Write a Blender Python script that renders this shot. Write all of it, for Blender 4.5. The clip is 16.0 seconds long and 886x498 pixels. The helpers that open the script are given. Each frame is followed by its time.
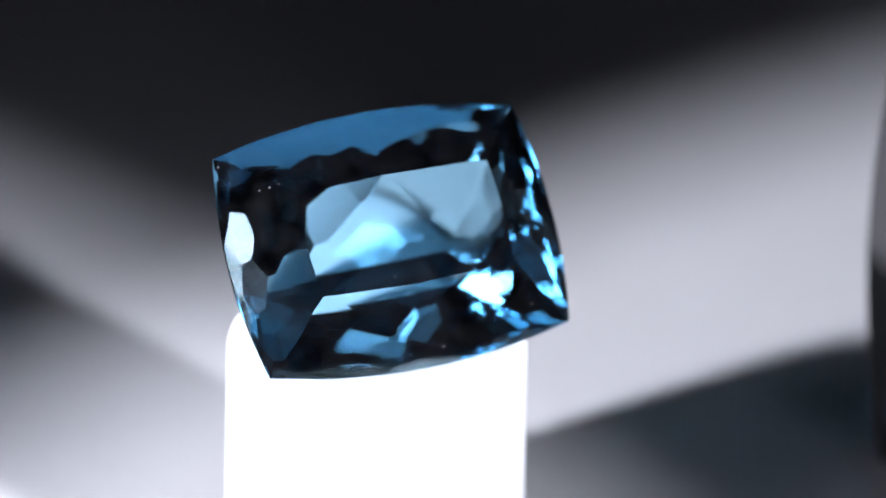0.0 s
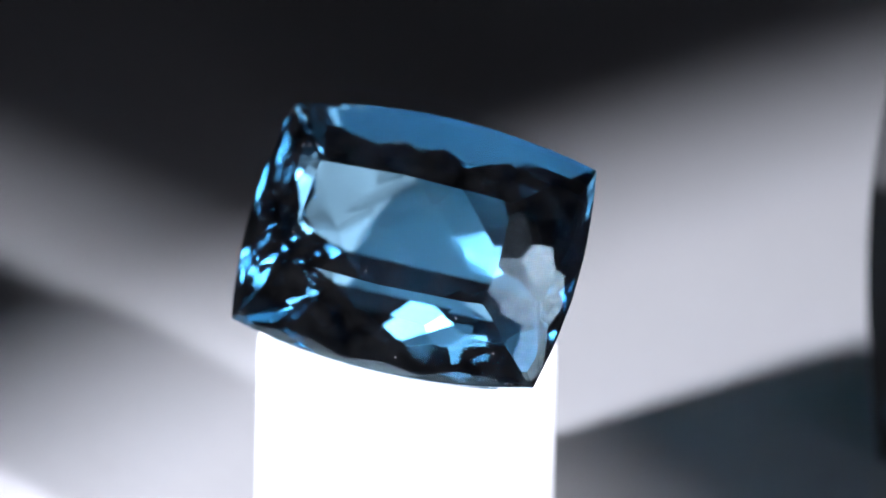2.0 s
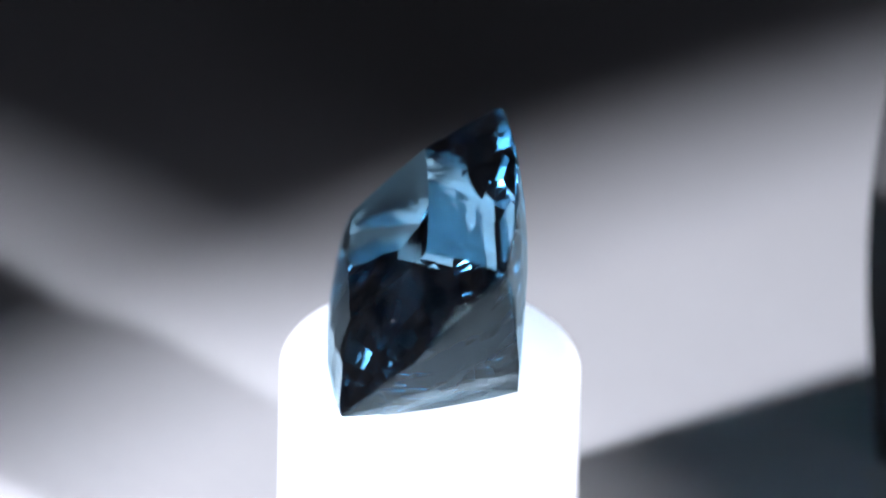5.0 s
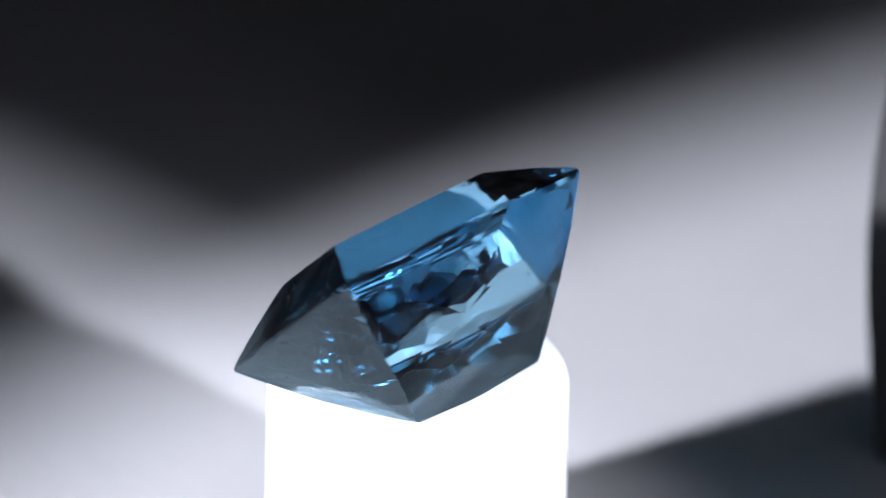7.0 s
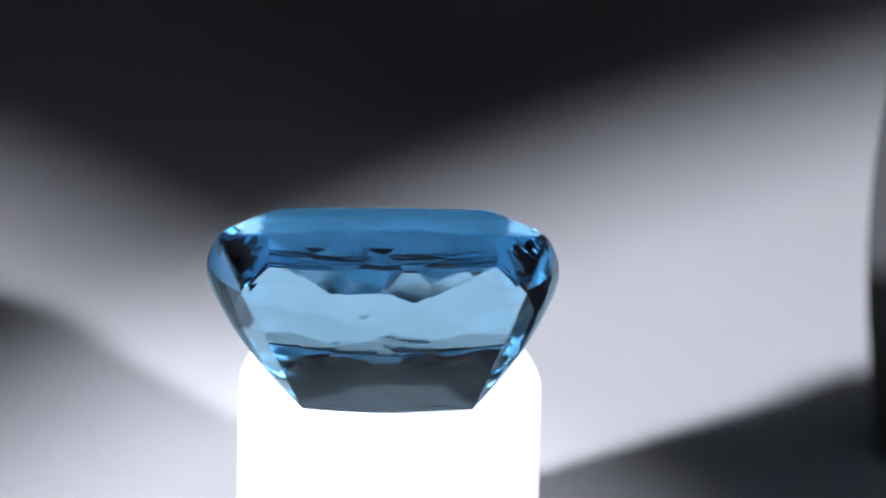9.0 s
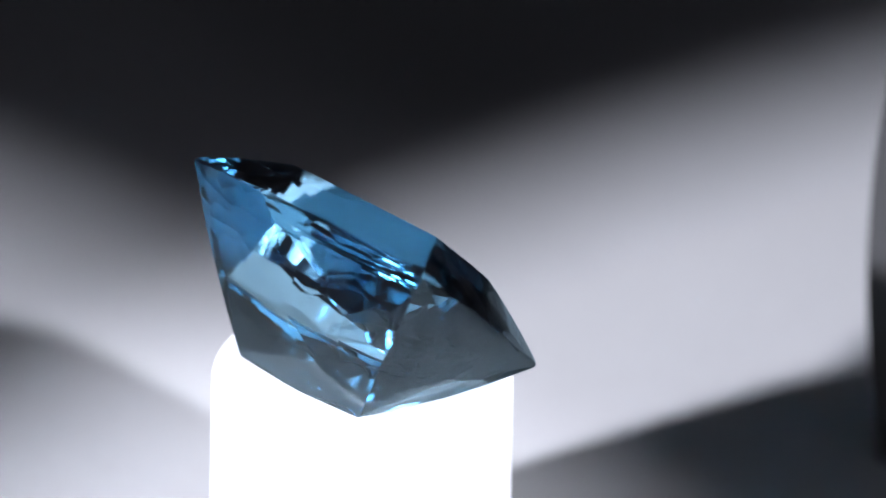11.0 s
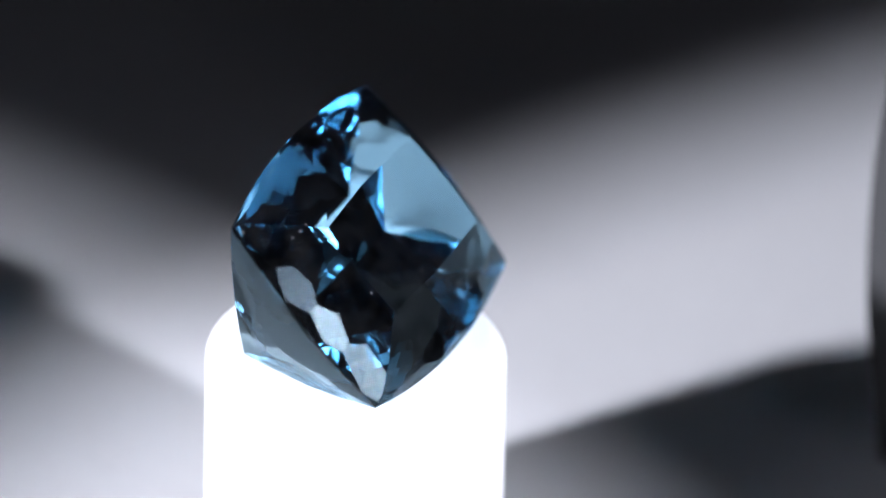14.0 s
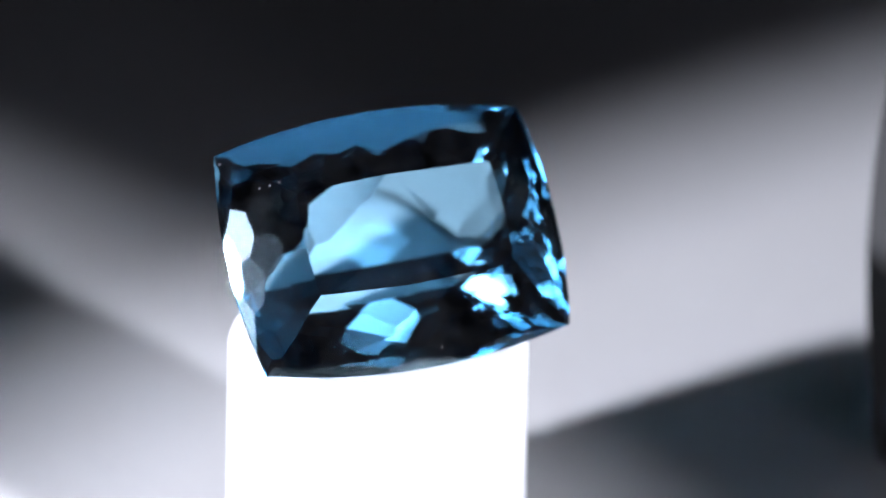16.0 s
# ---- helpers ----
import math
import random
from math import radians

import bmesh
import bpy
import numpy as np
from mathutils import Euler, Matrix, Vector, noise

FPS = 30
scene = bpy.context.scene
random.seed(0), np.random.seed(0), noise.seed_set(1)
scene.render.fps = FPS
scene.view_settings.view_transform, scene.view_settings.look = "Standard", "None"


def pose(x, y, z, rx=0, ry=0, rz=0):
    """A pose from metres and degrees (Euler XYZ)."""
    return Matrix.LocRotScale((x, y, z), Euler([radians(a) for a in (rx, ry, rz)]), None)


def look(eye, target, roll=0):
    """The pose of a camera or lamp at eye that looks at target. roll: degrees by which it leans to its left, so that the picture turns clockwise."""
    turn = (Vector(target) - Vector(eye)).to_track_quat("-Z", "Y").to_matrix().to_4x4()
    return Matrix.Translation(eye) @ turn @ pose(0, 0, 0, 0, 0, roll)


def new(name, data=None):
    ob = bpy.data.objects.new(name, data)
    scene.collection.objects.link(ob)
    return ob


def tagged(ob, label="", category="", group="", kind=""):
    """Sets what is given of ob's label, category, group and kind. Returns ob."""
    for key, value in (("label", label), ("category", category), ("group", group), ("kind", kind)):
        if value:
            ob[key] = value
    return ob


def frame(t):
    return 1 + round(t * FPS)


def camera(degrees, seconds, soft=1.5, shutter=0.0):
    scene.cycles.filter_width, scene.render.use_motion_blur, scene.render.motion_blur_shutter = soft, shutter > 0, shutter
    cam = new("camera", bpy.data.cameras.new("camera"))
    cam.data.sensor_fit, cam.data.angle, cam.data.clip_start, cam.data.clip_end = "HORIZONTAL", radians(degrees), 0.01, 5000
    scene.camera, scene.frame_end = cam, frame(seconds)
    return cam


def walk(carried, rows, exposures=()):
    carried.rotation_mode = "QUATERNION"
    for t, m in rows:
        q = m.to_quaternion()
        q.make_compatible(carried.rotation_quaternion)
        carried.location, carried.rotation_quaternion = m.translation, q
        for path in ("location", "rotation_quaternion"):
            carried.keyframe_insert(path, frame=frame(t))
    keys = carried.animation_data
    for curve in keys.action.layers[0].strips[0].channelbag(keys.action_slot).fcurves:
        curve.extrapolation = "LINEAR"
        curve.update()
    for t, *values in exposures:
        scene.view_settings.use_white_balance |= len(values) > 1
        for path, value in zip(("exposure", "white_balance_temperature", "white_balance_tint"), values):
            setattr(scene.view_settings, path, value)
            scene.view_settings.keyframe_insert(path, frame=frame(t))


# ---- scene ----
MM = 0.001
ELEV, DIST = radians(30.51), 0.715
SPIN = 360 / 15.916          # degrees a second, clockwise from above


# ---- camera: a macro lens on a stand, looking 30 degrees down ----
cam = camera(4.71, 16.0, soft=1.55)
right, up = Vector((1, 0, 0)), Vector((0, math.sin(ELEV), math.cos(ELEV)))
eye = Vector((0, -math.cos(ELEV), math.sin(ELEV))) * DIST
aim = right * 0.00329 + up * 0.00746
cam.data.dof.use_dof = True
cam.data.dof.focus_distance = 0.708
cam.data.dof.aperture_fstop = 17.0
walk(cam, [(0, look(eye, aim, 1.09)), (16, look(eye, aim, 1.09))], [(0, 0.0), (16, 0.0)])

# ---- light: two lamps with narrow beams, in a dim room ----
world = bpy.data.worlds.new("dim_room")
scene.world = world
world.use_nodes = True
world.node_tree.nodes["Background"].inputs[0].default_value = (0.50, 0.64, 1.0, 1)
world.node_tree.nodes["Background"].inputs[1].default_value = 0.0130


def spot(name, at, target, watts, half_angle, blend, radius):
    lamp = bpy.data.lights.new(name, "SPOT")
    lamp.energy, lamp.spot_size, lamp.spot_blend = watts, radians(2 * half_angle), blend
    lamp.shadow_soft_size, lamp.color = radius, (0.885, 0.906, 1.03)
    ob = new(name, lamp)
    ob.matrix_world = look(at, target)
    return ob


FLOOR_Z = -0.018
spot("lamp_left", (-0.3141, -0.1900, 0.1580), (0.0336, 0.0201, FLOOR_Z), 87.0, 5.49, 0.157, 0.0122)
spot("lamp_right", (0.2560, -0.2529, 0.1698), (-0.0289, 0.0048, FLOOR_Z), 62.0, 4.64, 0.064, 0.0132)


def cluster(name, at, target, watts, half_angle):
    """Ring of weaker spots added round a lamp for sparkle, all sharing its beam."""
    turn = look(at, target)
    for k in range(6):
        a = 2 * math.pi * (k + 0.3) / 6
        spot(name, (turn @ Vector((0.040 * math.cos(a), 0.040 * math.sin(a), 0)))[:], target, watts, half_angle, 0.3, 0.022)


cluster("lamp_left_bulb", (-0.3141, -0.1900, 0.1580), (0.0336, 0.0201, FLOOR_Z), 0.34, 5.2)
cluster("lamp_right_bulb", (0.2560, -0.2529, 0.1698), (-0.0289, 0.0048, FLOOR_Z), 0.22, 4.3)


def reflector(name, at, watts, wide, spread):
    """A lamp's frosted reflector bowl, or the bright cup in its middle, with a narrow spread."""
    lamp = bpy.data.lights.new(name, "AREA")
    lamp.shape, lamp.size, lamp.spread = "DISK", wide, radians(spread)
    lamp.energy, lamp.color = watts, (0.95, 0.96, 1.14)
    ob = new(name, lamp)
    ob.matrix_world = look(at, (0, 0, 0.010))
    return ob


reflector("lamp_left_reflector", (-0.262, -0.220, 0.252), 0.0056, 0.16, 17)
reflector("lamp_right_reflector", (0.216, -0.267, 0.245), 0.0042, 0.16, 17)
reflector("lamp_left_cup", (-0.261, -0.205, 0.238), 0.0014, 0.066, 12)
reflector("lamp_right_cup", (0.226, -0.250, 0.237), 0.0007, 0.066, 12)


# ---- materials ----
def material(name):
    m = bpy.data.materials.new(name)
    m.use_nodes = True
    return m, m.node_tree.nodes, m.node_tree.links, m.node_tree.nodes["Principled BSDF"]


def matt(name, colour, rough, scale, vary=0.06, bump=0.1, depth=0.0002):
    m, n, l, b = material(name)
    co = n.new("ShaderNodeTexCoord")
    fine, broad = n.new("ShaderNodeTexNoise"), n.new("ShaderNodeTexNoise")
    for tex, sc in ((fine, scale), (broad, scale / 14)):
        tex.inputs["Scale"].default_value = sc
        tex.inputs["Detail"].default_value = 6
        l.new(co.outputs["Object"], tex.inputs["Vector"])
    add = n.new("ShaderNodeMath")
    l.new(fine.outputs["Fac"], add.inputs[0])
    l.new(broad.outputs["Fac"], add.inputs[1])
    ramp = n.new("ShaderNodeMapRange")
    ramp.inputs["From Min"].default_value, ramp.inputs["From Max"].default_value = 0.6, 1.4
    ramp.inputs["To Min"].default_value, ramp.inputs["To Max"].default_value = 1 - vary, 1 + vary
    l.new(add.outputs[0], ramp.inputs["Value"])
    mix = n.new("ShaderNodeVectorMath")
    mix.operation = "SCALE"
    mix.inputs[0].default_value = colour
    l.new(ramp.outputs[0], mix.inputs["Scale"])
    l.new(mix.outputs[0], b.inputs["Base Color"])
    bp = n.new("ShaderNodeBump")
    bp.inputs["Strength"].default_value, bp.inputs["Distance"].default_value = bump, depth
    l.new(fine.outputs["Fac"], bp.inputs["Height"])
    l.new(bp.outputs[0], b.inputs["Normal"])
    b.inputs["Roughness"].default_value = rough
    return m


def gem_material():
    m, n, l, b = material("blue_gem")
    n.remove(b)
    g = n.new("ShaderNodeBsdfGlass")
    g.inputs["IOR"].default_value = 1.585
    g.inputs["Roughness"].default_value = 0.0
    g.inputs["Color"].default_value = (0.580, 0.800, 0.905, 1)
    # a breath of dust on the polished faces, with single specks of lint
    dust = n.new("ShaderNodeBsdfDiffuse")
    dust.inputs["Color"].default_value = (0.78, 0.82, 0.9, 1)
    co = n.new("ShaderNodeTexCoord")
    cells = n.new("ShaderNodeTexVoronoi")
    cells.inputs["Scale"].default_value = 1300
    film = n.new("ShaderNodeTexNoise")
    film.inputs["Scale"].default_value, film.inputs["Detail"].default_value = 500, 5
    speck = n.new("ShaderNodeMapRange")
    speck.inputs["From Min"].default_value, speck.inputs["From Max"].default_value = 0.05, 0.12
    speck.inputs["To Min"].default_value, speck.inputs["To Max"].default_value = 0.03, 0.0
    some = n.new("ShaderNodeMath")
    some.operation, some.inputs[1].default_value = "GREATER_THAN", 0.72
    few = n.new("ShaderNodeMath")
    few.operation = "MULTIPLY"
    haze = n.new("ShaderNodeMapRange")
    haze.inputs["From Min"].default_value, haze.inputs["From Max"].default_value = 0.35, 0.7
    haze.inputs["To Min"].default_value, haze.inputs["To Max"].default_value = 0.0001, 0.0012
    total = n.new("ShaderNodeMath")
    mix = n.new("ShaderNodeMixShader")
    l.new(co.outputs["Object"], cells.inputs["Vector"])
    l.new(co.outputs["Object"], film.inputs["Vector"])
    l.new(cells.outputs["Distance"], speck.inputs["Value"])
    l.new(cells.outputs["Color"], some.inputs[0])
    l.new(speck.outputs[0], few.inputs[0])
    l.new(some.outputs[0], few.inputs[1])
    l.new(film.outputs["Fac"], haze.inputs["Value"])
    l.new(few.outputs[0], total.inputs[0])
    l.new(haze.outputs[0], total.inputs[1])
    l.new(total.outputs[0], mix.inputs[0])
    l.new(g.outputs[0], mix.inputs[1])
    l.new(dust.outputs[0], mix.inputs[2])
    l.new(mix.outputs[0], n["Material Output"].inputs["Surface"])
    return m


PAPER = matt("grey_paper", (0.125, 0.125, 0.127), 0.75, 900)
PLASTIC = matt("white_plastic", (0.25, 0.25, 0.255), 0.4, 500, 0.03, 0.02, 0.00005)
WALL = matt("wall_paint", (0.30, 0.34, 0.44), 0.8, 60)
BLACK = matt("black_card", (0.004, 0.004, 0.0045), 0.9, 1200)
GEM = gem_material()


# ---- building helpers ----
def mesh_of(name, bm, mat, smooth=False):
    me = bpy.data.meshes.new(name)
    bmesh.ops.recalc_face_normals(bm, faces=bm.faces)
    bm.to_mesh(me)
    bm.free()
    me.materials.append(mat)
    for p in me.polygons:
        p.use_smooth = smooth
    return me


def slab(bm, x0, x1, y0, y1, z0, z1):
    bmesh.ops.create_cube(bm, size=1, matrix=Matrix.Translation(((x0 + x1) / 2, (y0 + y1) / 2, (z0 + z1) / 2)) @ Matrix.Diagonal((x1 - x0, y1 - y0, z1 - z0, 1)))


def setting(name, box, mat, label, category):
    bm = bmesh.new()
    slab(bm, *box)
    return tagged(new(name, mesh_of(name, bm, mat)), label, category, kind="structure")


def turned(bm, profile, steps=96):
    """A solid of revolution round z, from (radius, height) pairs that begin and end on the axis."""
    rings = []
    for r, z in profile:
        if r < 1e-9:
            rings.append([bm.verts.new((0, 0, z))])
        else:
            rings.append([bm.verts.new((r * math.cos(2 * math.pi * k / steps), r * math.sin(2 * math.pi * k / steps), z)) for k in range(steps)])
    for a, b in zip(rings, rings[1:]):
        for k in range(steps):
            j = (k + 1) % steps
            if len(a) == 1:
                bm.faces.new((a[0], b[k], b[j]))
            elif len(b) == 1:
                bm.faces.new((a[k], b[0], a[j]))
            else:
                bm.faces.new((a[k], b[k], b[j], a[j]))


# ---- the paper-covered support ----
setting("floor", (-0.9, 0.9, -0.9, 0.9, FLOOR_Z - 0.01, FLOOR_Z), PAPER, "matt grey paper sheet spread under the stand", "surface")

# plain walls and a ceiling that close the dim room round the table top, the lamps and the camera
WALLS = (("wall_north", (-0.95, 0.95, 0.90, 0.95)), ("wall_south", (-0.95, 0.95, -0.95, -0.90)), ("wall_east", (0.90, 0.95, -0.90, 0.90)), ("wall_west", (-0.95, -0.90, -0.90, 0.90)))
for wall_name, (wx0, wx1, wy0, wy1) in WALLS:
    setting(wall_name, (wx0, wx1, wy0, wy1, FLOOR_Z - 0.01, 1.10), WALL, "plain grey-blue matt wall round the table top", "wall")
setting("ceiling", (-0.95, 0.95, -0.95, 0.95, 1.10, 1.15), WALL, "plain grey-blue matt ceiling over the table top", "ceiling")


# ---- the stand ----
STAND_R, FILLET = 0.0100, 0.0012
STAND_AT = Vector((-0.00096, 0.00241, 0))


def build_stand(top):
    bm = bmesh.new()
    h = top - FLOOR_Z
    prof = [(0, 0), (STAND_R - 0.0003, 0), (STAND_R, 0.0003), (STAND_R, h - FILLET)]
    for k in range(1, 13):
        a = math.pi / 2 * k / 12
        prof.append((STAND_R - FILLET + FILLET * math.cos(a), h - FILLET + FILLET * math.sin(a)))
    prof.append((0, h))
    turned(bm, prof)
    ob = new("display_stand", mesh_of("display_stand", bm, PLASTIC, True))
    return tagged(ob, "glossy white plastic cylinder with a rounded top rim", "stand")


# ---- a black card with a bowed edge, standing on the paper ----
def build_card():
    bm = bmesh.new()
    edge = [(0.03226 + 5.0 * (0.052 * k / 16 - 0.0166) ** 2, FLOOR_Z + 0.052 * k / 16) for k in range(17)]
    outline = edge + [(0.075, FLOOR_Z + 0.052), (0.075, FLOOR_Z)]
    front = [bm.verts.new((x, 0.018, z)) for x, z in outline]
    back = [bm.verts.new((x, 0.020, z)) for x, z in outline]
    bm.faces.new(front)
    bm.faces.new(back[::-1])
    for k in range(len(front)):
        j = (k + 1) % len(front)
        bm.faces.new((front[j], front[k], back[k], back[j]))
    ob = new("black_card", mesh_of("black_card", bm, BLACK))
    return tagged(ob, "matt black card with a bowed edge standing upright", "card")


build_card()


# ---- the gemstone, cut by planes from a block, in millimetres ----
LONG, SHORT, BULGE_L, BULGE_S, DEPTH, KEEL, CROWN = 10.72, 7.56, 1.3, 0.87, 9.30, 5.45, 3.16


def cut(bm, n, p):
    n = Vector(n).normalized()
    geom = bm.verts[:] + bm.edges[:] + bm.faces[:]
    r = bmesh.ops.bisect_plane(bm, geom=geom, dist=1e-5, plane_co=p, plane_no=n, clear_outer=True)
    edges = [e for e in r["geom_cut"] if isinstance(e, bmesh.types.BMEdge)]
    if edges:
        bmesh.ops.contextual_create(bm, geom=edges)


def profile(top, inner, depth, rows, sag, more):
    """A bowed slope from the girdle inwards, in rows of diamonds: each row's distance outwards and its steepness.
    From row to row the slope flattens just as much as the side bulges across half a diamond, so that the diamonds meet at their points."""
    lo, hi = 0.2, 1.55
    for _ in range(50):
        angle, out, found = (lo + hi) / 2, top, []
        for r in range(rows):
            step = depth / (rows - 0.45) * (1 if r < rows - 1 else 0.55)
            found.append((out, angle))
            share = r / (rows - 0.45)
            flatter = angle - more * 2 * sag(share) * math.sin(angle) ** 2 / step
            out -= step / math.tan((angle + flatter) / 2)
            angle = flatter
        lo, hi = ((lo + hi) / 2, hi) if out < inner else (lo, (lo + hi) / 2)
    return found


JITTER = (1.4, 0.8)                    # degrees by which the cutter missed, below and above the girdle


def facet_planes():
    """The facets of the cushion cut: for each of the four sides a girdle band, rows of staggered crown and pavilion facets."""
    planes = []
    sides = ((0, LONG, SHORT, BULGE_L, 0.0, KEEL, 3.5, 6.8), (1, SHORT, LONG, BULGE_S, KEEL, 0.0, 6.8, 3.5))
    for axis, half, reach, bulge, inner, inner_half, t_reach, t_half in sides:
        top = reach + bulge
        radius = (half * half + bulge * bulge) / (2 * bulge)
        wide = math.asin(half / radius)

        def add(phi, tilt, along, out, z):
            # phi: turn round z off the side's middle; tilt: normal's height angle
            a = (math.sin(phi) * math.cos(tilt), math.cos(phi) * math.cos(tilt), math.sin(tilt))
            p = Vector((along, out, z))
            # never cut into the girdle's corners, the keel's ends or the table's corners
            keep = [(s * half, reach, 0.12 * (1 if tilt > 0 else -1)) for s in (1, -1)]
            keep += [(s * t_half, t_reach, CROWN) for s in (1, -1)] if tilt > 0 else [(s * inner_half, inner, -DEPTH) for s in (1, -1)]
            if tilt < 0:
                keep += [(s * (half + (inner_half - half) * q + 0.25), reach + (inner - reach) * q + 0.25, -DEPTH * q - 0.1) for s in (1, -1) for q in (0.3, 0.6)]
            if tilt:
                p += Vector(a) * max(0.0, *(Vector(a).dot(Vector(c) - p) for c in keep))
            for sign in (1, -1):
                if axis == 0:
                    planes.append(((a[0], sign * a[1], a[2]), (p[0], sign * p[1], p[2])))
                else:
                    planes.append(((sign * a[1], a[0], a[2]), (sign * p[1], p[0], p[2])))

        for k in range(12):                                   # girdle
            f = wide * ((k + 0.5) / 12 * 2 - 1)
            add(f, 0, radius * math.sin(f), top - radius + radius * math.cos(f), 0)
        # rows, diamonds across, how the bulge fades inwards, bow, inner reach and half length, height, side of the girdle
        below = (8, 5, 0.30, 1.2, inner, inner_half, -DEPTH, -1) if axis == 0 else (10, 7, 0.30, 2.0, inner, inner_half, -DEPTH, -1)
        above = (4, 5, 0.7, 3.2, t_reach, t_half, CROWN, 1)
        for rows, cells_top, fade, more, inn, inn_half, zz, sgn in (below, above):
            miss = JITTER[0 if sgn < 0 else 1]
            slope = profile(top, inn, abs(zz), rows, lambda q: bulge * (1 - fade * q) / cells_top ** 2, more)
            for r, (out, angle) in enumerate(slope):
                share = r / (rows - 0.45)
                cells = cells_top if r % 2 == 0 else cells_top - 1
                hw = half + (inn_half - half) * share
                rise = bulge * (1 - fade * share)
                for k in range(cells):
                    u = (2 * k + 1 - cells) / cells_top
                    f = math.atan((2.0 if sgn < 0 else 2.7) * rise * u / hw) + radians(random.uniform(-miss, miss))
                    add(f, sgn * (math.pi / 2 - angle - radians(random.uniform(-miss, miss))), u * hw, out - rise * u * u, sgn * (0.1 + share * abs(zz)))
    planes.append(((0, 0, 1), (0, 0, CROWN)))
    return planes


def build_gem():
    bm = bmesh.new()
    bmesh.ops.create_cube(bm, size=1, matrix=Matrix.Diagonal((26, 20, 30, 1)))
    for n, p in facet_planes():
        cut(bm, n, p)
    bmesh.ops.remove_doubles(bm, verts=bm.verts, dist=0.004)
    bmesh.ops.dissolve_degenerate(bm, edges=bm.edges, dist=0.004)
    bmesh.ops.recalc_face_normals(bm, faces=bm.faces)
    for v in bm.verts:
        if v.co.z < -0.2:
            v.co.y += 0.055 * v.co.z                          # the keel lies a little off centre
            v.co.x += 0.040 * v.co.z
        v.co *= MM
    groups = {"table_facet": [], "crown": [], "girdle": [], "pavilion": []}
    for f in bm.faces:
        z = f.normal.z
        key = "table_facet" if z > 0.999 else "crown" if z > 0.1 else "girdle" if z > -0.1 else "pavilion"
        groups[key].append(([v.co.copy() for v in f.verts]))
    bm.free()
    gem = new("gemstone")
    labels = {"table_facet": "flat polished table facet", "crown": "sloping crown of polished facets", "girdle": "thin polished girdle", "pavilion": "deep pavilion of diamond-shaped facets"}
    for key, polys in groups.items():
        b2 = bmesh.new()
        for poly in polys:
            b2.faces.new([b2.verts.new(c) for c in poly])
        bmesh.ops.remove_doubles(b2, verts=b2.verts, dist=1e-7)
        me = bpy.data.meshes.new(key)
        b2.to_mesh(me)
        b2.free()
        me.materials.append(GEM)
        ob = new(key, me)
        ob.parent = gem
        tagged(ob, labels[key])
    return tagged(gem, "transparent blue cushion-cut gemstone lying tilted on its pavilion", "gemstone")


xa = Vector((0.91687, 0.39899, -0.01276)).normalized()
nz = Vector((0.29677, -0.65989, 0.69028))
nz = (nz - xa * nz.dot(xa)).normalized()
ya = nz.cross(xa)
GEM_POSE = Matrix.Translation((-0.00016, 0.00204, 0.00800)) @ Matrix((xa, ya, nz)).transposed().to_4x4()
gem = build_gem()
lowest = min((GEM_POSE @ v.co).z for facets in gem.children for v in facets.data.vertices)
stand = build_stand(lowest - 0.000004)          # the stone lies on its lowest facet


def motions():
    times = [k * 0.5 for k in range(33)]
    walk(gem, [(t, pose(0, 0, 0, 0, 0, -SPIN * t) @ GEM_POSE) for t in times])
    base = Matrix.Translation((STAND_AT.x, STAND_AT.y, FLOOR_Z))
    walk(stand, [(t, pose(0, 0, 0, 0, 0, -SPIN * t) @ base) for t in times])


motions()
